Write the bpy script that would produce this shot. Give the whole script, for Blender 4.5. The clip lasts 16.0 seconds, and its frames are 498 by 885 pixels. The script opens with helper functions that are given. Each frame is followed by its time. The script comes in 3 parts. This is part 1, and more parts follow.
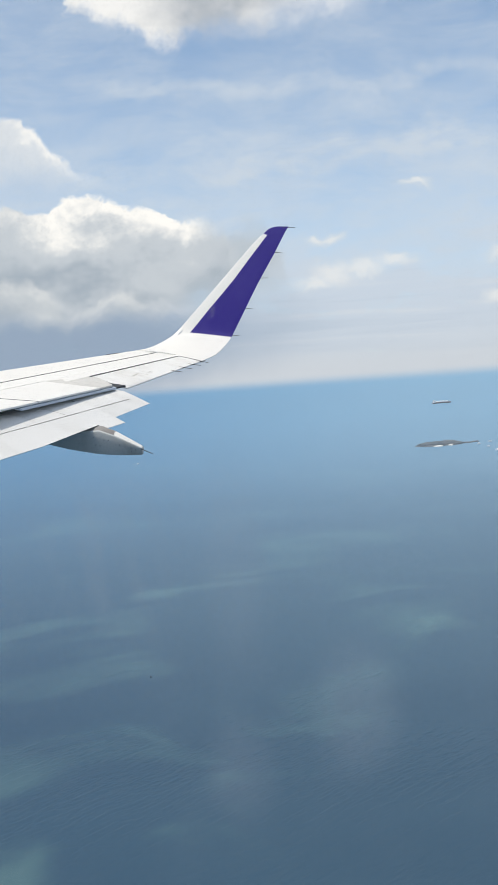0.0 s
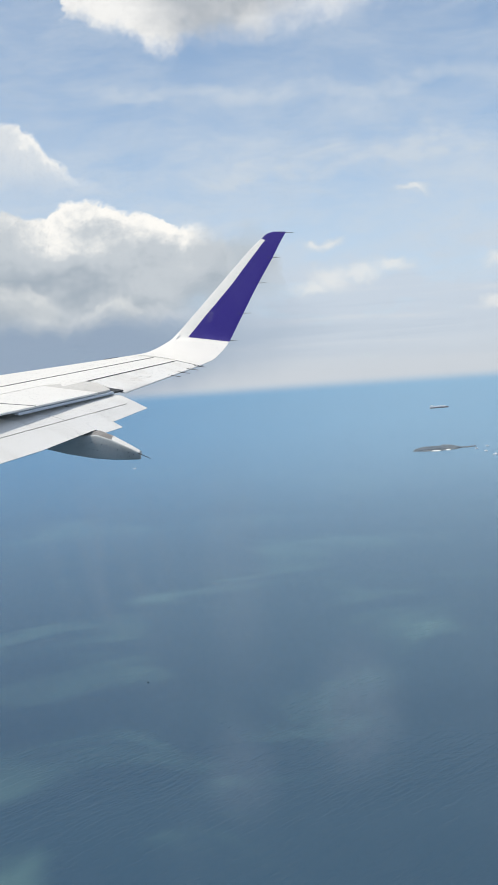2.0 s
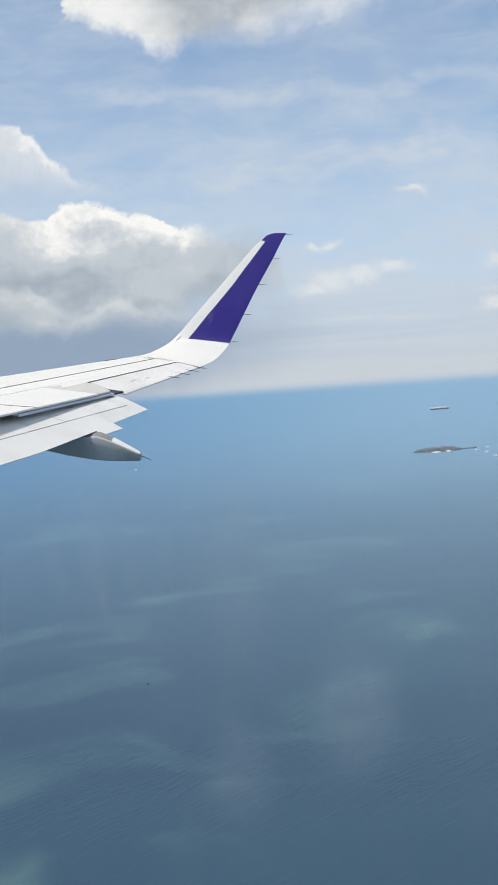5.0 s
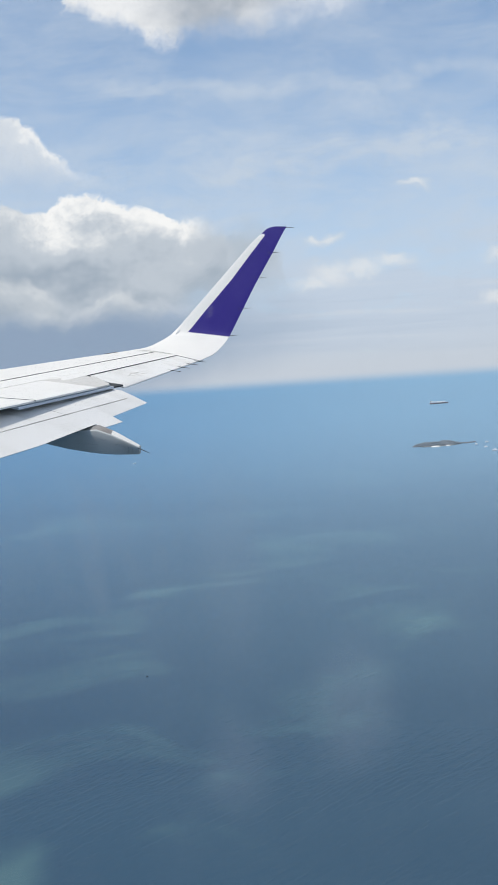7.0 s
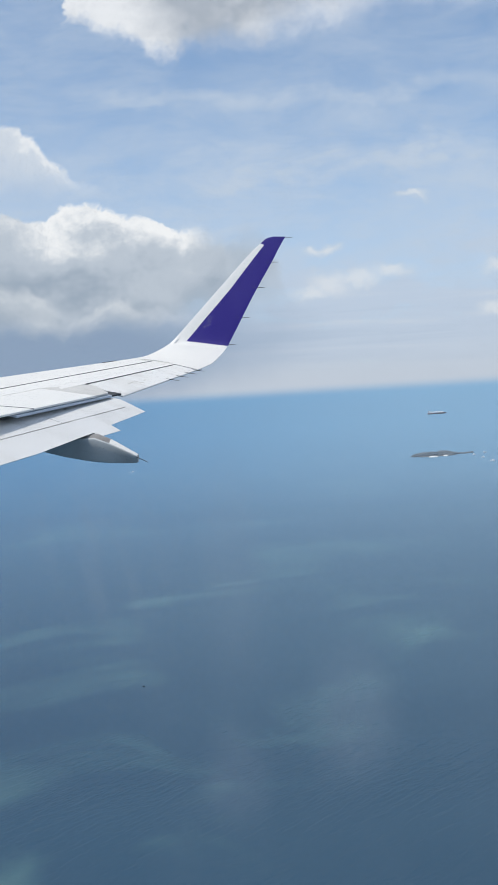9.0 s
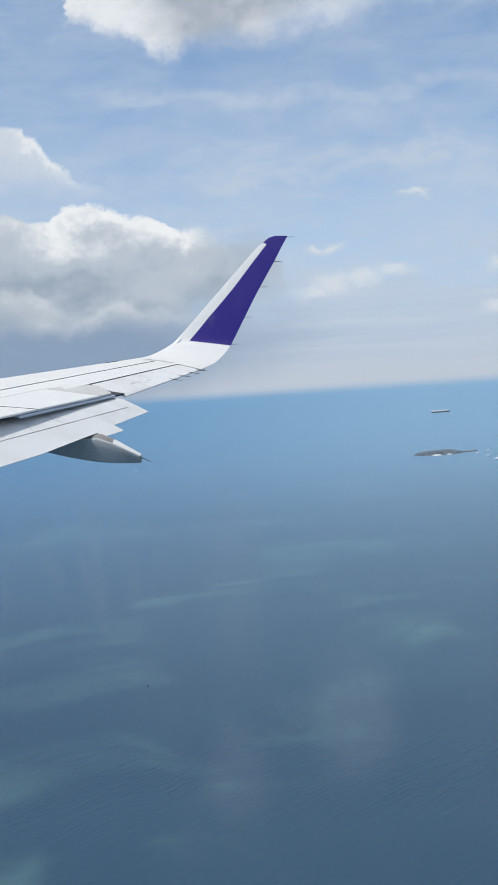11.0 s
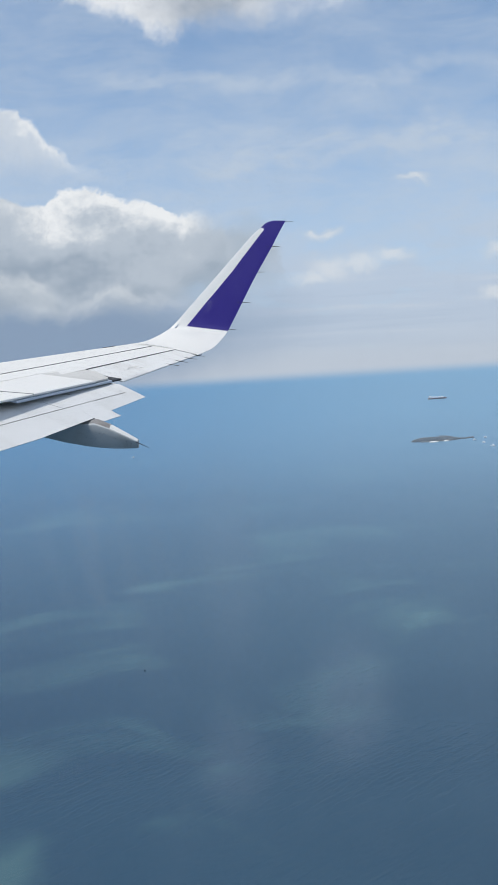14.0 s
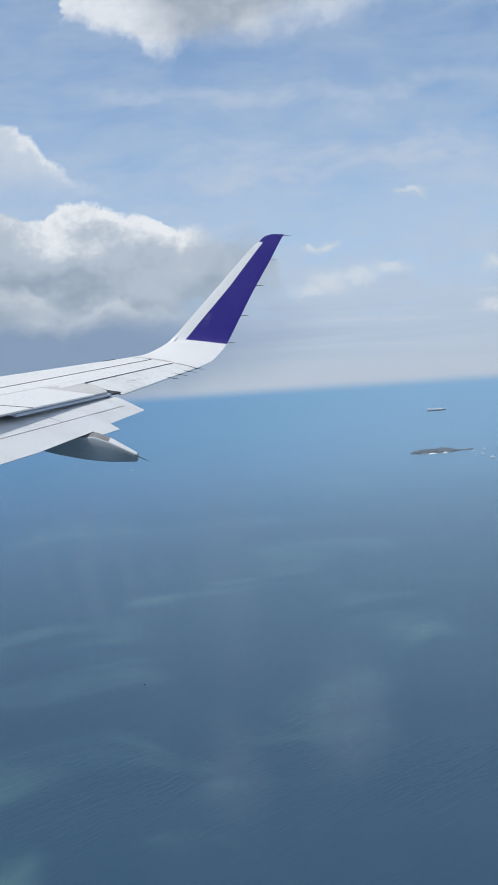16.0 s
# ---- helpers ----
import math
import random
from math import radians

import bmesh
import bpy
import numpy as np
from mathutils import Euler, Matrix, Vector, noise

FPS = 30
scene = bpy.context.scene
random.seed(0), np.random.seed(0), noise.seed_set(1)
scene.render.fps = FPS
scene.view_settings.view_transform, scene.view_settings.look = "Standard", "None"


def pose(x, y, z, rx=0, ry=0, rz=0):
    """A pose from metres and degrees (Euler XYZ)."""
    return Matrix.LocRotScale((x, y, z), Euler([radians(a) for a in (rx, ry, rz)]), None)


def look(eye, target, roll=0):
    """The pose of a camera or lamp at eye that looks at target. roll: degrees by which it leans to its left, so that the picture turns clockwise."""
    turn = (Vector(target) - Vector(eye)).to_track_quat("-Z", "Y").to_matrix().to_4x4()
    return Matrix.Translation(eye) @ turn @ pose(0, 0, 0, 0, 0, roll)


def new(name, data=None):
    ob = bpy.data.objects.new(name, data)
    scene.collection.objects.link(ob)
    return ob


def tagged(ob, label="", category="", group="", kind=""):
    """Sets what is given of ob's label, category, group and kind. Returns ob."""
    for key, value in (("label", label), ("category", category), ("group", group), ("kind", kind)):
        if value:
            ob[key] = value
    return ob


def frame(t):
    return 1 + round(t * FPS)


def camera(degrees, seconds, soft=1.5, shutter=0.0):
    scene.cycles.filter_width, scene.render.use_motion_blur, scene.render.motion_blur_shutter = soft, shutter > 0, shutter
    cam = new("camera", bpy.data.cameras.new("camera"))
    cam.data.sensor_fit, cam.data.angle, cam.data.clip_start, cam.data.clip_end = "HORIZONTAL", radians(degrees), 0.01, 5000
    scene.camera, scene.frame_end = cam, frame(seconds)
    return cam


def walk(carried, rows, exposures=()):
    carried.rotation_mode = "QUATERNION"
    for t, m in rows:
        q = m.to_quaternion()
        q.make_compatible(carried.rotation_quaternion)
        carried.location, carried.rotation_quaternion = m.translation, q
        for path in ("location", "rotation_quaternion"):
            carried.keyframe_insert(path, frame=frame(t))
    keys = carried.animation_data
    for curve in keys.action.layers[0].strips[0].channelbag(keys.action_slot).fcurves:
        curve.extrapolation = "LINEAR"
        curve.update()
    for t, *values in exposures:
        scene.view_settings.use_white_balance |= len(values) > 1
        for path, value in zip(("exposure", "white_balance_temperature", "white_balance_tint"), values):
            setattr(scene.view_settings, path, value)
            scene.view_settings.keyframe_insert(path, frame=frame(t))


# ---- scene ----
# ---- camera and its walk ----
ALT = 400.0            # the cabin window's height over the sea
EDGE = 5060.0          # how far off the sea's horizon lies
cam = camera(36.68, 16.0, soft=1.3)
ROWS = [(0, -0.008, -0.034, 399.978, 80.905, 3.856, -0.538),
        (0.5, -0.008, -0.034, 399.978, 81.153, 3.713, -0.503),
        (1, -0.008, -0.035, 399.978, 81.617, 3.872, -0.551),
        (1.5, -0.008, -0.035, 399.977, 81.280, 3.917, -0.664),
        (2, -0.009, -0.035, 399.977, 81.253, 3.817, -0.706),
        (2.5, -0.008, -0.035, 399.977, 81.394, 4.001, -0.752),
        (3, -0.008, -0.035, 399.977, 81.380, 3.767, -0.785),
        (3.5, -0.009, -0.035, 399.977, 81.399, 3.683, -0.781),
        (4, -0.009, -0.036, 399.977, 81.382, 3.706, -0.748),
        (6.5, -0.008, -0.035, 399.977, 81.297, 3.928, -0.664),
        (7, -0.008, -0.035, 399.977, 80.883, 3.633, -0.703),
        (7.5, -0.009, -0.036, 399.977, 81.323, 3.519, -0.708),
        (8, -0.009, -0.035, 399.977, 82.282, 3.630, -0.708),
        (8.5, -0.008, -0.035, 399.977, 82.014, 3.790, -0.825),
        (9, -0.009, -0.035, 399.977, 81.581, 3.340, -0.819),
        (11.5, -0.008, -0.035, 399.977, 81.529, 3.759, -0.545),
        (12, -0.008, -0.035, 399.977, 81.274, 3.874, -0.579),
        (12.5, -0.008, -0.035, 399.977, 81.336, 3.640, -0.556),
        (13, -0.008, -0.035, 399.977, 81.530, 3.534, -0.680),
        (13.5, -0.008, -0.035, 399.977, 80.771, 3.646, -0.785),
        (14, -0.008, -0.035, 399.977, 80.457, 3.393, -0.796),
        (14.5, -0.008, -0.035, 399.977, 80.934, 3.563, -0.855),
        (15, -0.008, -0.035, 399.977, 81.446, 3.567, -0.913),
        (15.5, -0.008, -0.035, 399.977, 81.519, 3.487, -0.907),
        (16, -0.008, -0.035, 399.977, 81.420, 3.638, -0.889)]
walk(cam, [(t, pose(*p)) for t, *p in ROWS],
     exposures=[(0, 0.15, 6940, 10), (4, 0.10, 6850, 10), (6.75, 0.06, 6660, 10), (8, 0.02, 6480, 10), (12, -0.04, 6400, 10), (13.5, -0.06, 6400, 10), (16, -0.11, 6220, 10)])

# ---- world, sun ----
SUN_ELEV, SUN_AZ = radians(64), radians(232)      # azimuth clockwise from +y
sun_dir = Vector((math.sin(SUN_AZ) * math.cos(SUN_ELEV), math.cos(SUN_AZ) * math.cos(SUN_ELEV), math.sin(SUN_ELEV)))
sun = new("sun", bpy.data.lights.new("sun", "SUN"))
sun.data.energy, sun.data.angle, sun.data.color = 2.6, radians(1.0), (1.0, 0.945, 0.865)
sun.matrix_world = look(sun_dir * 50 + Vector((0, 0, ALT)), (0, 0, ALT))


class Graph:
    """Short way to write node trees."""

    def __init__(self, tree):
        self.tree, self.nodes = tree, tree.nodes
        self.nodes.clear()

    def put(self, kind, **inputs):
        n = self.nodes.new(kind)
        for key, value in inputs.items():
            self.set(n, key, value)
        return n

    def set(self, n, key, value):
        key = key.replace("_", " ")
        sock = n.inputs[int(key[1:])] if key[0] == "i" and key[1:].isdigit() else n.inputs[key]
        if isinstance(value, bpy.types.NodeSocket):
            self.tree.links.new(value, sock)
        else:
            sock.default_value = value

    def math(self, op, a, b=0.0, c=0.0, clamp=False):
        n = self.nodes.new("ShaderNodeMath")
        n.operation, n.use_clamp = op, clamp
        for i, v in enumerate((a, b, c)):
            self.set(n, "i%d" % i, v)
        return n.outputs[0]

    def vec(self, op, a, b=(0, 0, 0)):
        n = self.nodes.new("ShaderNodeVectorMath")
        n.operation = op
        self.set(n, "i0", a), self.set(n, "i1", b)
        return n.outputs[0]

    def noise(self, vector, scale, detail=4.0, rough=0.55, warp=0.0):
        n = self.put("ShaderNodeTexNoise", Vector=vector, Scale=scale, Detail=detail, Roughness=rough, Distortion=warp)
        return n.outputs["Fac"]

    def ramp(self, x, lo, hi, a=0.0, b=1.0):
        n = self.nodes.new("ShaderNodeMapRange")
        n.interpolation_type = "SMOOTHSTEP"
        for i, v in enumerate((x, lo, hi, a, b)):
            self.set(n, "i%d" % i, v)
        return n.outputs[0]

    def mix(self, f, a, b):
        n = self.nodes.new("ShaderNodeMix")
        n.data_type = "RGBA"
        self.set(n, "i0", f)
        self.set(n, "i6", a), self.set(n, "i7", b)
        return n.outputs[2]

    def split(self, v):
        return self.put("ShaderNodeSeparateXYZ", Vector=v).outputs

    def join(self, x, y, z):
        return self.put("ShaderNodeCombineXYZ", X=x, Y=y, Z=z).outputs[0]


world = bpy.data.worlds.new("sky")
scene.world = world
world.use_nodes = True
g = Graph(world.node_tree)
ray = g.put("ShaderNodeTexCoord").outputs["Generated"]
dx, dy, dz = g.split(ray)
# height over the sea's edge; below it the haze goes on
up = g.math("MAXIMUM", g.math("ADD", dz, math.atan(ALT / EDGE)), 0.012)
sky = g.put("ShaderNodeTexSky")
sky.sky_type, sky.sun_disc, sky.sun_elevation, sky.sun_rotation = "NISHITA", False, SUN_ELEV, SUN_AZ
sky.altitude, sky.air_density, sky.dust_density, sky.ozone_density = 400, 1.0, 0.6, 2.5
g.set(sky, "i0", g.join(dx, dy, up))
air = g.vec("MULTIPLY", sky.outputs[0], (0.127, 0.157, 0.166))
# plan of the sky: tangents to the right and upwards, in tenths
ahead = g.math("MAXIMUM", dy, 0.08)
q = g.join(g.math("MULTIPLY", g.math("DIVIDE", dx, ahead), 10.0), g.math("MULTIPLY", g.math("DIVIDE", dz, ahead), 10.0), 0.0)
front = g.ramp(dy, 0.15, 0.45)

# clouds: outlines as (right, up) in tenths of a tangent
BANK_TOP = [(-4.2, 1.80), (-3.4, 1.66), (-2.98, 1.70), (-2.62, 1.63), (-2.32, 1.58), (-2.19, 1.72), (-2.02, 1.80), (-1.73, 1.76), (-1.46, 1.60), (-1.10, 1.55), (-0.82, 1.41), (-0.53, 1.43), (-0.32, 1.42), (-0.16, 1.34), (0.0, 1.0), (0.2, 0.3)]
BANK_BASE = [(-4.2, 0.26), (-3.1, 0.18), (-2.0, 0.14), (-0.9, 0.20), (-0.4, 0.34), (0.2, 0.5)]
PUFFS_TOP = [(-4.2, 0.80), (-3.07, 0.80), (-2.70, 0.81), (-2.46, 0.64), (-2.30, 0.40), (-2.01, 0.37), (-1.70, 0.48), (-1.48, 0.55), (-1.19, 0.46), (-0.61, 0.36), (-0.40, 0.20), (-0.1, -0.3)]
FAR_TOP = [(-1.2, 1.1), (-0.5, 1.22), (-0.23, 1.32), (0.06, 1.42), (0.34, 1.38), (0.5, 1.20), (0.62, 0.8), (0.8, -0.2)]
UPPER_TOP = [(-4.2, 2.95), (-3.4, 2.88), (-2.87, 2.74), (-2.66, 2.66), (-2.46, 2.52), (-2.19, 2.30), (-1.99, 2.14), (-1.79, 1.98), (-1.55, 1.84), (-1.3, 1.5)]
UPPER_BASE = [(-4.2, 1.90), (-2.9, 1.96), (-2.3, 1.92), (-1.6, 1.86), (-1.3, 1.8)]
ROOF_BASE = [(-2.25, 5.2), (-2.0, 4.4), (-1.88, 3.82), (-1.69, 3.80), (-1.45, 3.72), (-1.20, 3.66), (-0.98, 3.44), (-0.67, 3.30), (-0.38, 3.42), (-0.02, 3.36), (0.41, 3.42), (0.84, 3.50), (1.20, 3.56), (1.48, 3.50), (1.91, 3.68), (2.62, 3.70), (3.05, 3.64), (3.6, 3.72)]
SMALL = [(1.05, 1.00, 0.26, 0.10), (1.28, 1.00, 0.24, 0.10), (0.98, 0.44, 0.34, 0.16), (1.22, 0.56, 0.46, 0.24), (1.62, 0.60, 0.44, 0.16), (2.05, 0.66, 0.42, 0.12), (2.32, 1.62, 0.22, 0.09), (3.40, 0.12, 0.32, 0.13), (3.45, 0.66, 0.3, 0.14)]
GREY_ROOF = [(-0.1, 4.35, 0.75, 0.75), (0.45, 4.3, 0.6, 0.6), (1.1, 4.6, 0.9, 0.5)]
BAND = [(1.9, 2.05, 2.0, 0.16), (0.76, 1.90, 1.35, 0.12), (-0.56, 2.96, 1.20, 0.11), (1.66, 2.90, 2.26, 0.15), (2.93, -0.14, 1.50, 0.14), (1.28, -0.36, 2.48, 0.12)]
GLOOM = [(-2.74, -0.16, 2.7, 0.62)]


def lumps(p, shapes, melt):
    """1 in the middle of a lump, 0 at its rim, below 0 outside."""
    total = None
    for cx, cy, a, b in shapes:
        n = g.put("ShaderNodeVectorMath", i0=g.vec("MULTIPLY", g.vec("SUBTRACT", p, (cx, cy, 0)), (1 / a, 1 / b, 0)))
        n.operation = "LENGTH"
        total = n.outputs["Value"] if total is None else g.math("SMOOTH_MIN", total, n.outputs["Value"], melt)
    return g.math("SUBTRACT", 1.0, total)


def shaken(p, scale, amount, detail=5.0, rough=0.6):
    n = g.put("ShaderNodeTexNoise", Vector=p, Scale=scale, Detail=detail, Roughness=rough)
    return g.vec("ADD", p, g.vec("MULTIPLY", g.vec("SUBTRACT", n.outputs["Color"], (0.5, 0.5, 0.5)), (amount, amount, 0)))


def outline(x, points):
    """Height of a cloud's outline at x."""
    x0, x1 = points[0][0], points[-1][0]
    y0, y1 = min(p[1] for p in points), max(p[1] for p in points)
    n = g.put("ShaderNodeValToRGB", Fac=g.math("DIVIDE", g.math("SUBTRACT", x, x0), x1 - x0, clamp=True))
    ramp = n.color_ramp
    while len(ramp.elements) < len(points):
        ramp.elements.new(0.5)
    for e, (px, py) in zip(ramp.elements, points):
        e.position = (px - x0) / (x1 - x0)
    for e, (px, py) in zip(ramp.elements, points):
        v = (py - y0) / (y1 - y0)
        e.color = (v, v, v, 1)
    return g.math("ADD", g.math("MULTIPLY", n.outputs[0], y1 - y0), y0)


def billows(p, scale, detail):
    """Heads of cauliflower: 1 on a head, 0 in the creases."""
    n = g.put("ShaderNodeTexVoronoi", Vector=p, Scale=scale, Detail=detail, Roughness=0.55)
    n.feature, n.normalize = "SMOOTH_F1", True
    g.set(n, "Smoothness", 0.35)
    return g.math("SUBTRACT", 1.0, g.math("MULTIPLY", n.outputs["Distance"], 1.5))


# the thin high veil: wide streaks, a few brighter bands
k = g.math("DIVIDE", 1.0, g.math("ADD", up, 0.12))
flat = g.join(g.math("MULTIPLY", dx, k), g.math("MULTIPLY", dy, k), 0.0)
fine = g.noise(g.vec("MULTIPLY", q, (0.5, 1.5, 1)), 1.1, 10.0, 0.72, 0.4)
wide = g.noise(flat, 1.3, 6.0, 0.55, 0.4)
band = lumps(shaken(q, 0.45, 1.6), BAND, 0.3)
veil = g.math("ADD", g.ramp(wide, 0.30, 0.72, 0.22, 0.50), g.math("MULTIPLY", g.ramp(fine, 0.32, 0.72), 0.36))
veil = g.math("ADD", veil, g.math("MULTIPLY", g.ramp(band, -0.35, 0.8), g.ramp(fine, 0.25, 0.7, 0.12, 0.34)))
veil = g.math("ADD", veil, g.ramp(up, 0.0, 0.42, 0.62, 0.0), clamp=True)
pale = g.mix(g.ramp(up, 0.0, 0.22), (0.525, 0.58, 0.70, 1), (0.56, 0.645, 0.76, 1))
colour = g.mix(g.math("MULTIPLY", veil, 0.92), air, pale)
# level streaks low over the sea, and a paler rim where sea and sky meet
level = g.noise(g.vec("MULTIPLY", q, (0.16, 3.2, 1)), 1.6, 5.0, 0.6, 0.35)
lowest = g.math("MULTIPLY", g.ramp(up, 0.012, 0.05), g.ramp(up, 0.08, 0.17, 1.0, 0.0))
colour = g.mix(g.math("MULTIPLY", g.ramp(level, 0.46, 0.68, 0.0, 0.45), lowest), colour, (0.42, 0.52, 0.66, 1))
colour = g.mix(g.math("MULTIPLY", g.ramp(level, 0.30, 0.46, 0.45, 0.0), lowest), colour, (0.70, 0.73, 0.78, 1))
colour = g.mix(g.ramp(up, 0.012, 0.05, 0.4, 0.0), colour, (0.585, 0.635, 0.70, 1))
# hazy distance under the large cloud
gloom = lumps(shaken(q, 0.5, 0.8), GLOOM, 0.2)
colour = g.mix(g.math("MULTIPLY", g.ramp(gloom, -0.6, 0.5, 0.0, 0.88), front), colour, (0.250, 0.342, 0.485, 1))

# cumulus: white heads on top, grey below, lit from above
warp = shaken(shaken(shaken(q, 1.2, 0.42, 2.0, 0.5), 4.2, 0.26, 8.0, 0.68), 13.0, 0.09, 4.0, 0.6)
wx, wy, _ = g.split(warp)
heads, over = billows(warp, 2.4, 3.0), billows(g.vec("ADD", warp, (-0.05, 0.12, 0)), 2.4, 3.0)
relief = g.math("SUBTRACT", heads, over)
mass = g.noise(g.vec("MULTIPLY", q, (0.8, 1.3, 1)), 1.2, 7.0, 0.52, 0.1)
mass_over = g.noise(g.vec("ADD", g.vec("MULTIPLY", q, (0.8, 1.3, 1)), (-0.05, 0.25, 0)), 1.2, 7.0, 0.52, 0.1)
clump = g.noise(g.vec("MULTIPLY", warp, (0.8, 1.1, 1)), 1.5, 4.0, 0.5)
swell = g.math("SUBTRACT", mass, mass_over)
tufts = g.noise(g.vec("MULTIPLY", q, (1, 1.25, 1)), 6.5, 6.0, 0.6, 0.3)


def cumulus(colour, top, base, bright, middle, dark, opaque=0.97, bulge=0.22, crisp=0.10, foot=0.35, deep=0.9, crown=0.32, dim=None):
    """One bank between the outlines of its heads and of its hazy base."""
    under = g.math("SUBTRACT", g.math("ADD", outline(wx, top), g.math("MULTIPLY", g.math("SUBTRACT", heads, 0.5), bulge)), wy)
    above = g.math("SUBTRACT", wy, outline(wx, base)) if base else None
    cover = g.ramp(under, 0.0, crisp, 0.0, opaque)
    if above is not None:
        cover = g.math("MULTIPLY", cover, g.ramp(above, -0.3 * foot, foot))
    uneven = g.math("ADD", under, g.math("MULTIPLY", g.math("SUBTRACT", clump, 0.5), -1.5))
    lit = g.math("ADD", g.ramp(uneven, -0.1, crown, 1.0, 0.40), g.math("MULTIPLY", relief, g.ramp(under, 0.0, 0.7, 0.42, 0.16)))
    lit = g.math("ADD", lit, g.math("MULTIPLY", swell, g.ramp(under, 0.05, 0.5, 0.5, 1.1)))
    lit = g.math("SUBTRACT", lit, g.ramp(under, 0.4, deep, 0.0, 0.24), clamp=True)
    lit = g.math("ADD", lit, g.math("MULTIPLY", g.math("SUBTRACT", tufts, 0.5), g.ramp(under, 0.0, 0.8, 0.55, 0.22)), clamp=True)
    if dim is not None:
        lit = g.math("MULTIPLY", lit, dim)
    shade = g.mix(g.ramp(lit, 0.42, 0.95), g.mix(g.ramp(lit, 0.0, 0.42), dark, middle), bright)
    return g.mix(g.math("MULTIPLY", cover, front), colour, shade)


def wisps(colour, p, shapes, opaque, dark, bright):
    body = lumps(p, shapes, 0.2)
    lit = g.math("ADD", g.ramp(body, 0.0, 0.8), g.math("MULTIPLY", relief, 0.5), clamp=True)
    return g.mix(g.math("MULTIPLY", g.ramp(body, -0.1, 0.9, 0.0, opaque), front), colour, g.mix(lit, dark, bright))


near = shaken(shaken(q, 1.6, 0.4, 3.0, 0.5), 5.0, 0.22, 6.0, 0.65)
colour = cumulus(colour, FAR_TOP, [(-1.2, 0.2), (0.0, 0.25), (0.8, 0.5)], (0.58, 0.635, 0.70, 1), (0.46, 0.525, 0.605, 1), (0.40, 0.475, 0.565, 1), 0.9, 0.16, 0.5, 0.5)
colour = wisps(colour, near, SMALL, 0.8, (0.58, 0.65, 0.74, 1), (0.74, 0.775, 0.82, 1))
colour = cumulus(colour, UPPER_TOP, UPPER_BASE, (0.88, 0.895, 0.915, 1), (0.66, 0.715, 0.79, 1), (0.55, 0.62, 0.72, 1), 0.95, 0.16, 0.10, 0.5, 0.8, 0.45)
colour = cumulus(colour, BANK_TOP, BANK_BASE, (0.93, 0.935, 0.94, 1), (0.52, 0.58, 0.655, 1), (0.35, 0.42, 0.51, 1), 0.98, 0.20, g.ramp(wx, -0.9, -0.1, 0.08, 0.45), 0.32, 1.2, 0.85, g.math("MULTIPLY", g.ramp(wx, -0.65, -0.1, 1.0, 0.5), g.ramp(wx, -2.8, -2.1, 0.70, 1.0)))
colour = cumulus(colour, PUFFS_TOP, [(-4.2, 0.12), (-2.0, 0.10), (-0.1, 0.2)], (0.70, 0.735, 0.775, 1), (0.53, 0.585, 0.65, 1), (0.39, 0.45, 0.53, 1), 0.85, 0.18, 0.20, 0.40, 0.6, 0.35)
# the cloud overhead: grey where it is thick, bright and ragged at its rim
ragged = shaken(shaken(shaken(q, 1.3, 0.45, 3.0, 0.5), 4.5, 0.34, 8.0, 0.66), 14.0, 0.10, 4.0, 0.6)
rx_, ry_, _ = g.split(ragged)
body = g.math("SUBTRACT", ry_, outline(rx_, ROOF_BASE))
grey = lumps(shaken(q, 0.9, 0.8, 5.0, 0.6), GREY_ROOF, 0.3)
thin = g.ramp(g.split(q)[0], 0.9, 2.0, 0.96, 0.52)
gloomy = g.math("ADD", g.ramp(grey, -0.7, 0.6), g.math("MULTIPLY", swell, -1.2), clamp=True)
gloomy = g.math("SUBTRACT", gloomy, g.math("ADD", g.math("MULTIPLY", relief, 0.25), g.math("MULTIPLY", g.math("SUBTRACT", tufts, 0.5), 0.4)), clamp=True)
shade = g.mix(gloomy, (0.86, 0.875, 0.90, 1), (0.43, 0.475, 0.54, 1))
colour = g.mix(g.math("MULTIPLY", g.math("MULTIPLY", g.ramp(body, 0.0, g.ramp(g.split(q)[0], -2.0, 1.0, 0.22, 0.6)), thin), front), colour, shade)
# blue haze painted below the sea's edge, darker leftwards, seen through thinned water
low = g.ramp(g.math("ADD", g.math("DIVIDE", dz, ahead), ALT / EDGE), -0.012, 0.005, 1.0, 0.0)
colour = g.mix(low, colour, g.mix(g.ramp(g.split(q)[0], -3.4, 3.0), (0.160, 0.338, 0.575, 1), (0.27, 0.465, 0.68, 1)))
back = g.put("ShaderNodeBackground", Color=colour, Strength=1.0)
g.tree.links.new(back.outputs[0], g.put("ShaderNodeOutputWorld").inputs[0])


# ---- materials ----
def material(name):
    m = bpy.data.materials.new(name)
    m.use_nodes = True
    gr = Graph(m.node_tree)
    out = gr.put("ShaderNodeOutputMaterial")
    return m, gr, out


